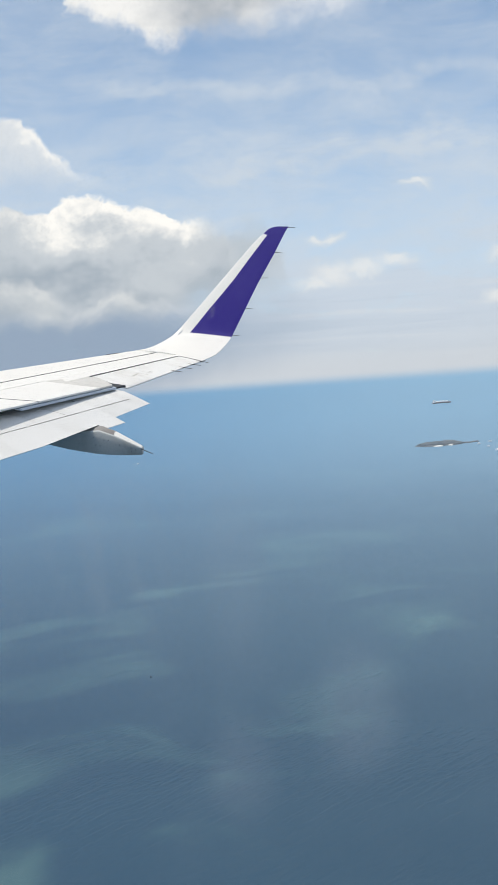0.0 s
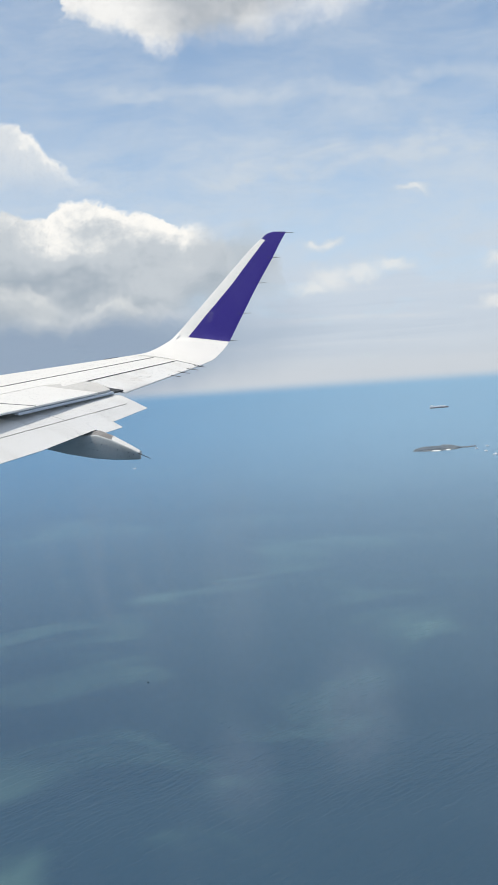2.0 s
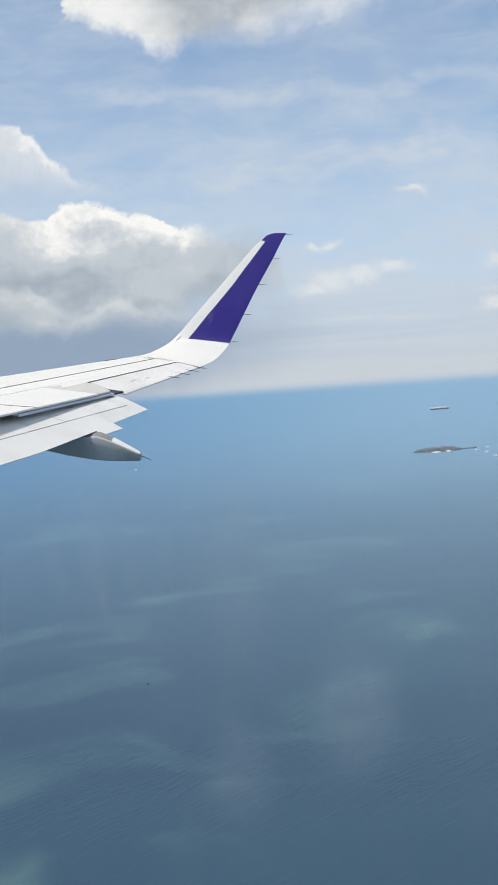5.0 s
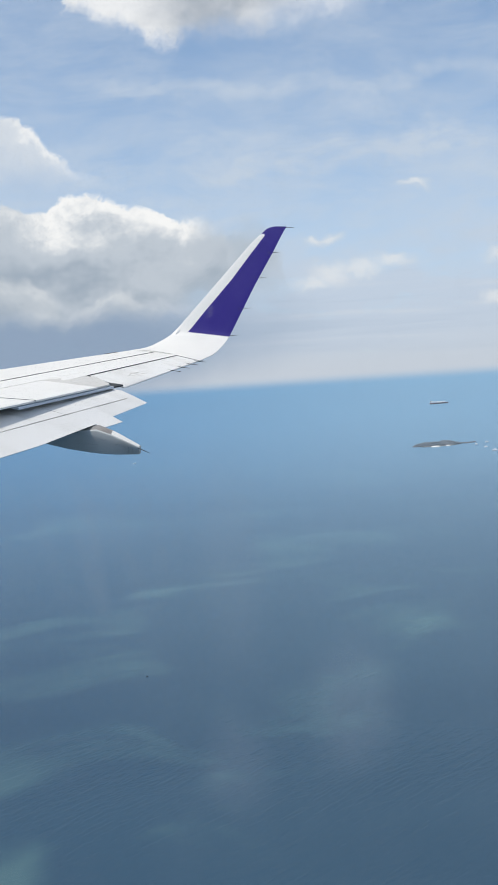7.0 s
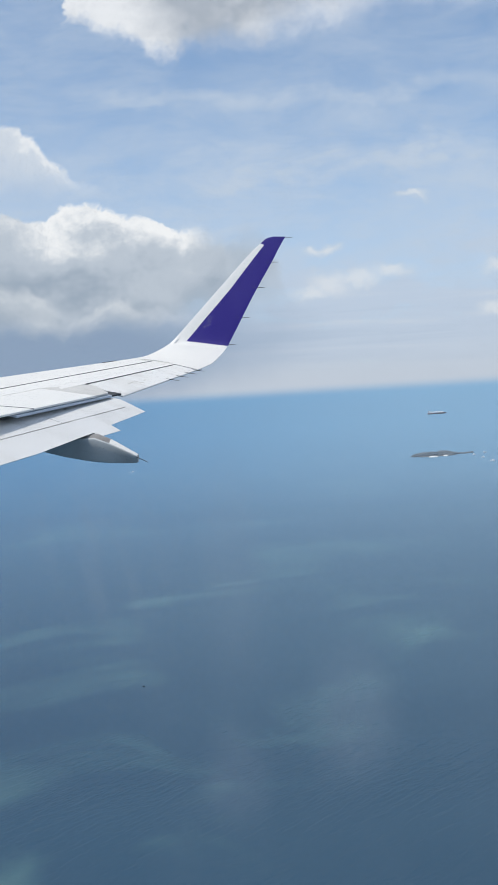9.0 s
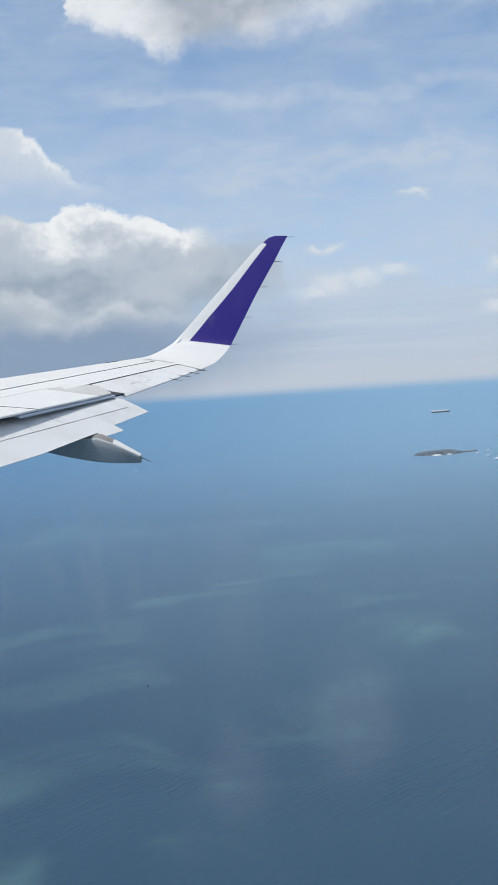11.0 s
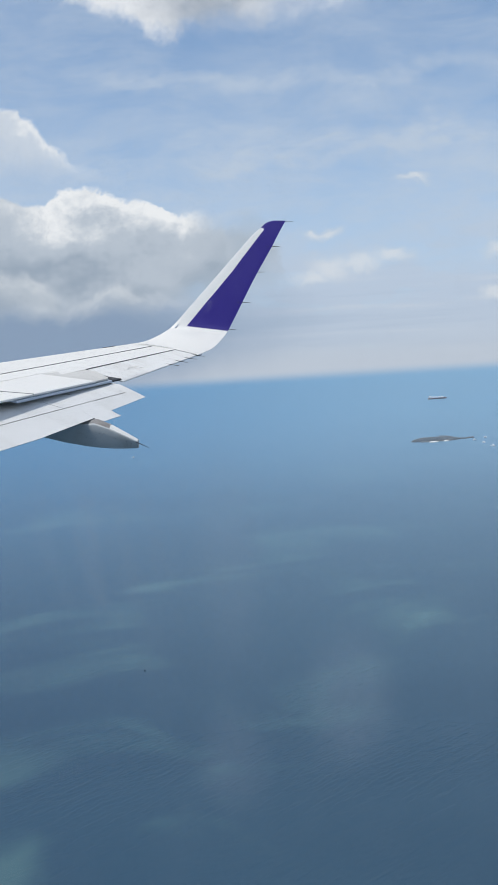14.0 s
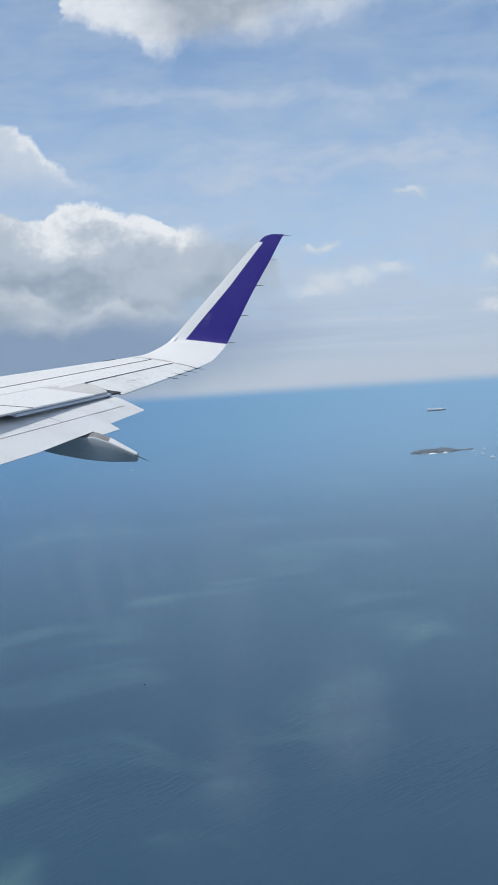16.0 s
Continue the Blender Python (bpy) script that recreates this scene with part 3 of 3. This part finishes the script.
winglet = build_winglet()


def on_winglet(s, v, off=0.0):
    le, te, edge = winglet_row(s)
    a, b = winglet_row(max(0, s - 0.2)), winglet_row(min(10, s + 0.2))
    out = (te - le).cross(b[0] + b[1] - a[0] - a[1]).normalized()
    if out.y > 0:
        out = -out
    fat = 0.30 * math.sqrt(v) * (1 - v) * (te - le).length * 0.22 * 0.35 + 0.0014
    return lerp(le, te, v) + out * (fat + off)


for s, v in ((5.02, 0.335), (5.06, 0.30), (5.08, 0.36), (5.11, 0.32), (4.98, 0.31), (4.93, 0.36), (4.86, 0.43), (4.80, 0.41), (4.74, 0.36), (4.95, 0.40)):
    p = on_winglet(s, v, 0.002)
    rod("paint_dot", p + Vector((0, 0.004, 0)), p - Vector((0, 0.002, 0)), 0.0075, 0.007, WHITE, winglet)
for v in (0.30, 0.37, 0.44, 0.53):
    strip("seam", [on_winglet(lerp(2.55, 3.85, i / 8), v + 0.012 * i, 0.0015) for i in range(9)], 0.005, SEAMTAN, winglet, 0.0008)


def build_lamp():
    """A clear cap let into the winglet's leading edge."""
    rings = []
    for i in range(7):
        s = lerp(3.72, 4.08, i / 6)
        fat = 0.026 * math.sin(math.pi * (0.12 + 0.76 * i / 6))
        p = on_winglet(s, 0.075, 0.0)
        rings.append([p + Vector((0.9 * fat * math.cos(a * math.pi / 4), -0.35 * fat * math.sin(a * math.pi / 4) - 0.004, fat * math.sin(a * math.pi / 4) * 0.5)) for a in range(8)])
    return mesh_object("navigation_lamp", *loft(rings), LENS, winglet, "grey lens of the navigation lamp")


build_lamp()
STAIN = surface("oily brown stain", (0.72, 0.66, 0.58), 0.6, dirt=0.6, dirt_colour=(0.75, 0.72, 0.67), scale=5)
for i in range(9):
    y = 13.90 + 0.075 * i + random.uniform(-0.03, 0.03)
    a = random.uniform(0.42, 0.6)
    pts = [(lerp(x_hinge(y), x_te(y), a + (0.1 + 0.02 * (i % 3)) * k / 4), y + 0.012 * k) for k in range(5)]
    strip("stain", [Vector((x, w, upper(x, w, True))) for x, w in pts], random.uniform(0.008, 0.02), STAIN, aileron, 0.002, "faint brown oil stain")
for s in (4.08, 5.25, 6.2, 7.05, 9.7):
    p = on_winglet(s, 0.985)
    rod("static_wick", p - Vector((0.10, 0, 0)), p + Vector((0.17, 0.03, -0.005)), 0.008, 0.004, WICK, winglet)
for y in (14.98, 15.38, 15.78, 16.16):
    x, z = x_te(y), z_aileron(y)
    rod("static_wick", (x - 0.07, y, z + 0.016), (x + 0.17, y + 0.03, z - 0.03), 0.008, 0.004, WICK, aileron)

# flap track fairing: a long canoe under the flap
HULL = [(7.4, -0.74, -0.78, 0.03), (7.8, -0.72, -0.88, 0.09), (8.15, -0.74, -0.965, 0.125), (8.4, -0.76, -1.02, 0.14), (8.7, -0.78, -1.10, 0.148), (9.03, -0.80, -1.165, 0.145),
        (9.18, -0.79, -1.186, 0.137), (9.38, -0.875, -1.205, 0.12), (9.56, -0.98, -1.21, 0.10), (9.72, -1.075, -1.212, 0.075), (9.745, -1.095, -1.20, 0.06)]


def build_fairing():
    rings = []
    for x, zt, zb, w in HULL:
        half = ((0.0, 0.0), (0.30, 0.0), (0.88, 0.10), (0.975, 0.135), (1.0, 0.19), (0.80, 0.46), (0.57, 0.74), (0.36, 0.95), (0.0, 1.0))
        ring = [(x, 11.42 - w * a, lerp(zt, zb, b)) for a, b in half] + [(x, 11.42 + w * a, lerp(zt, zb, b)) for a, b in half[-2:0:-1]]
        rings.append(ring)
    verts, faces = loft(rings)
    # top is dark grey-brown ahead of x 9.3, white behind
    slots = [(0 if 2 <= j <= 13 else 2 if HULL[i][0] > 9.3 else 1) for i in range(len(HULL) - 1) for j in range(16)] + [0, 0]
    return mesh_object("flap_track_fairing", verts, faces, [FAIRGREY, TOPDARK, WHITE], wing, "grey canoe-shaped flap track fairing, its forward top darker", slots=slots)


fairing = build_fairing()
for x, z in ((8.92, -0.86), (9.10, -0.93), (9.24, -0.97), (9.30, -0.98), (9.45, -1.05), (9.60, -1.10), (9.66, -1.13), (9.60, -1.15), (9.05, -1.02), (9.11, -1.04), (9.17, -1.05)):
    # fasteners stand just proud of the near side
    w = np.interp(x, [h[0] for h in HULL], [h[3] for h in HULL])
    f = (np.interp(x, [h[0] for h in HULL], [h[1] for h in HULL]) - z) / np.interp(x, [h[0] for h in HULL], [h[1] - h[2] for h in HULL])
    y = 11.42 - w * np.interp(f, (0.0, 0.10, 0.135, 0.19, 0.46, 0.74, 0.95), (0.3, 0.88, 0.975, 1.0, 0.80, 0.57, 0.36))
    rod("fastener", (x, y + 0.01, z), (x, y - 0.003, z), 0.008, 0.007, GAPDARK, fairing)
rod("static_wick", (9.70, 11.36, -1.10), (9.90, 11.36, -1.195), 0.007, 0.004, WICK, fairing)


# ---- the fuselage side, which carries the wing and the cabin window ----
WALL_Y, WALL_Z, R_OUT, R_IN = -0.37, 0.325, 1.99, 1.925
PANE_X, PANE_Z = 12.385, 0.325
HOLE_X, HOLE_Z = 0.135, 0.20


def build_fuselage_wall():
    """A closed tube with a skin on both sides and one opening."""
    xs = [-1.0, 1.0, 3.0, 5.0, 7.0, 9.0, 11.0, PANE_X - HOLE_X, PANE_X + HOLE_X, 14.0, 16.0]
    edge = math.degrees(math.asin(HOLE_Z / R_OUT))
    turns = [lerp(edge, 360 - edge, k / 60) for k in range(61)]
    n, m = len(turns), len(xs)
    verts, faces = [], []
    for r in (R_OUT, R_IN):
        for x in xs:
            for a in turns:
                verts.append((x, WALL_Y + r * math.cos(radians(a)), WALL_Z + r * math.sin(radians(a))))
    inner = n * m
    hole = xs.index(PANE_X - HOLE_X)
    for i in range(m - 1):
        for j in range(n):
            if i == hole and j == n - 1:
                continue
            a, b = i * n + j, i * n + (j + 1) % n
            faces += [(a, b, b + n, a + n), (inner + a, inner + b, inner + b + n, inner + a + n)]
    a, b, c, d = hole * n + n - 1, hole * n, (hole + 1) * n, (hole + 1) * n + n - 1
    faces += [(p, s, s + inner, p + inner) for p, s in ((a, b), (b, c), (c, d), (d, a))]
    for i in (0, m - 1):
        faces += [tuple(o + i * n + j for j in range(n)) for o in (0, inner)]
    ob = mesh_object("wall_fuselage", verts, faces, WHITE)
    ob.matrix_world = WING_POSE
    tagged(ob, "curved white fuselage side at the wing root", "wall", kind="structure")


def rounded(half_x, half_z, r, y, steps=8):
    """A rounded rectangle across the wall."""
    ring = []
    for cx, cz, a0 in ((1, 1, 0), (-1, 1, 90), (-1, -1, 180), (1, -1, 270)):
        for k in range(steps + 1):
            a = radians(a0 + 90 * k / steps)
            ring.append((cx * (half_x - r) + r * math.cos(a), y, cz * (half_z - r) + r * math.sin(a)))
    return ring


def pane_material():
    """Clear acrylic with pale blurred patches and slanted streaks."""
    m, gr, out = material("cabin window acrylic")
    p = gr.put("ShaderNodeTexCoord").outputs["Object"]
    soft = gr.put("ShaderNodeTexNoise", Vector=p, Scale=45.0, Detail=2.0)
    p = gr.vec("ADD", p, gr.vec("MULTIPLY", gr.vec("SUBTRACT", soft.outputs["Color"], (0.5, 0.5, 0.5)), (0.006, 0, 0.012)))
    milkiness = None
    for cx, cz, a, b, much in ((0.0250, -0.066, 0.0150, 0.026, 0.055), (-0.0075, -0.022, 0.0115, 0.040, 0.038), (-0.0100, -0.085, 0.0125, 0.020, 0.045), (-0.045, -0.020, 0.026, 0.024, 0.0)):
        n = gr.put("ShaderNodeVectorMath", i0=gr.vec("MULTIPLY", gr.vec("SUBTRACT", p, (cx, 0, cz)), (1 / a, 0, 1 / b)))
        n.operation = "LENGTH"
        spot = gr.ramp(n.outputs["Value"], 0.25, 1.1, 1.0, 0.0)
        if much:
            spot = gr.math("MULTIPLY", spot, much)
        else:
            streaks = gr.noise(gr.vec("MULTIPLY", gr.put("ShaderNodeMapping", Vector=p, Rotation=(0, radians(14), 0)).outputs[0], (1, 0, 0.12)), 150.0, 2.0, 0.5)
            spot = gr.math("MULTIPLY", spot, gr.ramp(streaks, 0.42, 0.65, 0.0, 0.06))
        milkiness = spot if milkiness is None else gr.math("ADD", milkiness, spot)
    film = gr.noise(gr.vec("MULTIPLY", p, (1, 0, 0.5)), 60.0, 3.0, 0.55)
    milkiness = gr.math("ADD", milkiness, gr.ramp(film, 0.4, 0.75, 0.0, 0.010))
    clear = gr.put("ShaderNodeBsdfTransparent", Color=(0.985, 0.99, 0.99, 1))
    milky = gr.put("ShaderNodeBsdfTranslucent", Color=(0.80, 0.83, 0.86, 1))
    mixed = gr.put("ShaderNodeMixShader", i0=milkiness, i1=clear.outputs[0], i2=milky.outputs[0])
    shine = gr.put("ShaderNodeBsdfGlossy", Roughness=0.03)
    glass = gr.put("ShaderNodeMixShader", i0=gr.put("ShaderNodeFresnel", IOR=1.2).outputs[0], i1=mixed.outputs[0], i2=shine.outputs[0])
    gr.tree.links.new(glass.outputs[0], out.inputs[0])
    return m


def build_window():
    window = tagged(new("window_1"), "small rounded cabin window with pale-patched acrylic pane", "window", kind="structure")
    window.matrix_world = WING_POSE @ Matrix.Translation((PANE_X, 0, PANE_Z))
    rings = [rounded(0.155, 0.222, 0.10, 1.542), rounded(0.150, 0.217, 0.10, 1.536), rounded(0.136, 0.202, 0.09, 1.536), rounded(0.130, 0.196, 0.09, 1.545),
             rounded(0.126, 0.192, 0.09, 1.585), rounded(0.126, 0.192, 0.09, 1.610), rounded(0.155, 0.222, 0.10, 1.556)]
    mesh_object("window_frame", *loft(rings + rings[:1], caps=False), PANELGREY, window, "grey plastic window surround")
    pane = mesh_object("pane", *loft([rounded(0.1255, 0.1915, 0.09, 1.590), rounded(0.1255, 0.1915, 0.09, 1.594)]), pane_material(), window, "smeared clear acrylic pane", smooth=False)
    pane.visible_shadow = False


build_fuselage_wall()
build_window()


# ---- ship, island and boats on the sea ----
def hull_rings(length, beam, height, mat, name, parent, bow=0.18):
    rings = []
    for i in range(13):
        s = i / 12
        w = beam / 2 * (min(1.0, (1 - s) / bow) ** 0.6 if s > 1 - bow else min(1.0, 0.7 + s * 3))
        w = max(w, beam * 0.02)
        x = lerp(-length / 2, length / 2, s)
        top = height * (1 + (0.25 * ((s - 0.85) / 0.15) if s > 0.85 else 0))
        rings.append([(x, -w, top), (x, -w * 0.95, height * 0.3), (x, -w * 0.7, -1.0), (x, w * 0.7, -1.0), (x, w * 0.95, height * 0.3), (x, w, top)])
    return mesh_object(name, *loft(rings), mat, parent)


def box(name, x0, x1, y0, y1, z0, z1, mat, parent, ease=0.15, label=""):
    bm = bmesh.new()
    bmesh.ops.create_cube(bm, size=1)
    for v in bm.verts:
        v.co = Vector((lerp(x0, x1, v.co.x + 0.5), lerp(y0, y1, v.co.y + 0.5), lerp(z0, z1, v.co.z + 0.5)))
    bmesh.ops.bevel(bm, geom=bm.edges[:], offset=ease, segments=2, affect="EDGES")
    me = bpy.data.meshes.new(name)
    bm.to_mesh(me)
    bm.free()
    me.materials.append(mat)
    ob = new(name, me)
    ob.parent = parent
    if label:
        ob["label"] = label
    return ob


def build_ship():
    ship = tagged(new("cargo_ship"), "long cargo ship with red-brown hull and white deckhouses", "ship")
    hull_rings(82, 13, 4.0, HULLRED, "hull", ship)
    box("deckhouse", -38, -27, -5.5, 5.5, 3.9, 10, HULLWHITE, ship)
    box("bridge", -36, -30, -6.5, 6.5, 10, 12, HULLWHITE, ship)
    rod("funnel", (-37, 0, 9.5), (-37.5, 0, 14), 1.6, 1.2, HULLRED, ship)
    for x in (-20, -6, 8, 22):
        box("tank_cover", x - 5.5, x + 5.5, -5.5, 5.5, 3.9, 9.4, HULLWHITE, ship, 1.6)
    rod("mast", (35, 0, 3.5), (35, 0, 13), 0.4, 0.25, HULLWHITE, ship)
    ship.matrix_world = pose(840, 3230, 0, 0, 0, 4)


build_ship()


def boat(x, y, turn, size, label, paint=HULLWHITE):
    b = tagged(new("fishing_boat"), label, "boat", "boats by the island")
    hull_rings(9, 3, 1.3, paint, "hull", b)
    box("cabin", -2.5, 0.6, -1.0, 1.0, 1.2, 3.2, paint, b)
    rod("mast", (-0.3, 0, 3), (-0.3, 0, 5.5), 0.12, 0.08, HULLWHITE, b)
    if "wake" in label:
        rings = [[(-4 - 3.2 * k, -w, -0.1), (-4 - 3.2 * k, 0, 0.22), (-4 - 3.2 * k, w, -0.1)] for k, w in ((0, 0.6), (1, 1.1), (2, 1.3), (3, 1.2), (4, 0.8), (5, 0.3))]
        mesh_object("wake", *loft(rings, closed=False, caps=False), HULLWHITE, b, "white foam")
    b.matrix_world = pose(x, y, 0, 0, 0, turn) @ Matrix.Scale(size, 4)
    return b


boat(677, 2189, 12, 1.15, "small white boat near the island")
boat(688, 2139, 150, 1.1, "small white boat near the island")
boat(718, 2217, 5, 1.15, "small white boat near the island")
boat(694, 2077, 170, 1.5, "larger white boat near the island")
boat(-9, 1408, 60, 0.55, "tiny dark boat alone on the sea", GAPDARK)
boat(-343, 2241, 20, 0.8, "small white boat with foamy wake")
boat(-134, 823, 30, 0.3, "tiny dark boat far below on the sea", GAPDARK)

# distance haze is painted into the woodland's colour, hence pale blue-grey
FOREST = surface("hazed island woodland", (0.19, 0.225, 0.255), 0.9, dirt=0.6, dirt_colour=(0.24, 0.265, 0.28), scale=0.06, spec=0.1)
SAND = surface("pale beach sand", (0.72, 0.72, 0.70), 0.9, scale=0.05, spec=0.1)
ROCK = surface("grey shore rock", (0.20, 0.225, 0.25), 0.9, dirt=0.5, scale=0.1, spec=0.1)


def mound(name, length, width, height, mat, parent, seed, label=""):
    verts, faces, n, m = [], [], 56, 18
    for r in range(m + 1):
        for c in range(n + 1):
            u, v = 2 * c / n - 1, 2 * r / m - 1
            # squeeze the square into a disc
            x, y = u * math.sqrt(1 - v * v / 2), v * math.sqrt(1 - u * u / 2)
            rad = math.hypot(x, y)
            p = Vector((x * length * 0.03, y * width * 0.03, seed))
            wob = 1 + 0.16 * noise.noise(Vector((x * 2.3, y * 2.3, seed + 3)))
            h = height * max(0.0, 1 - rad ** 3) * (0.75 + 0.5 * noise.noise(p * 0.35) + 0.22 * noise.noise(p * 1.6)) - 1.5 * rad ** 6
            verts.append((x * length / 2 * wob, y * width / 2 * wob, h))
    for r in range(m):
        for c in range(n):
            a = r * (n + 1) + c
            faces.append((a, a + 1, a + n + 2, a + n + 1))
    return mesh_object(name, verts, faces, mat, parent, label)


def build_island():
    isle = tagged(new("island"), "low wooded island with pale beaches", "island")
    mound("land", 132, 46, 9, ROCK, isle, 1.0)
    mound("beach", 28, 14, 2.8, SAND, isle, 2.0, "pale sand beach").location = (-12, -24, 0)
    mound("beach", 14, 11, 2.8, SAND, isle, 4.0, "pale sand beach").location = (22, -22, 0)
    for i in range(7):
        mound("rock", 9, 7, random.uniform(3, 5), ROCK, isle, 5.0 + i).location = (60 + i * 7 + random.uniform(-1, 1), random.uniform(-6, 4), 0)
    verts, faces = [], []
    base = bmesh.new()
    bmesh.ops.create_icosphere(base, subdivisions=1, radius=1)
    bv, bf = [v.co.copy() for v in base.verts], [[v.index for v in f.verts] for f in base.faces]
    base.free()
    for _ in range(900):
        a, q = random.uniform(0, 2 * math.pi), math.sqrt(random.random())
        x, y = math.cos(a) * q * 62, math.sin(a) * q * 19
        r = random.uniform(1.2, 2.9)
        z = 9.5 * max(0, 1 - q ** 4) * (0.8 + 0.5 * noise.noise(Vector((x * 0.05, y * 0.05, 2)))) + r * 0.5
        o = len(verts)
        verts += [Vector((x, y, z)) + v * r * random.uniform(0.75, 1.2) for v in bv]
        faces += [tuple(i + o for i in f) for f in bf]
    tagged(mesh_object("tree_canopy", verts, faces, FOREST, isle, "dark tree canopy"), kind="stuff")
    isle.matrix_world = pose(570, 2225, 0, 0, 0, 3) @ Matrix.Scale(1.12, 4) @ Matrix.Scale(0.75, 4, (0, 0, 1))


build_island()
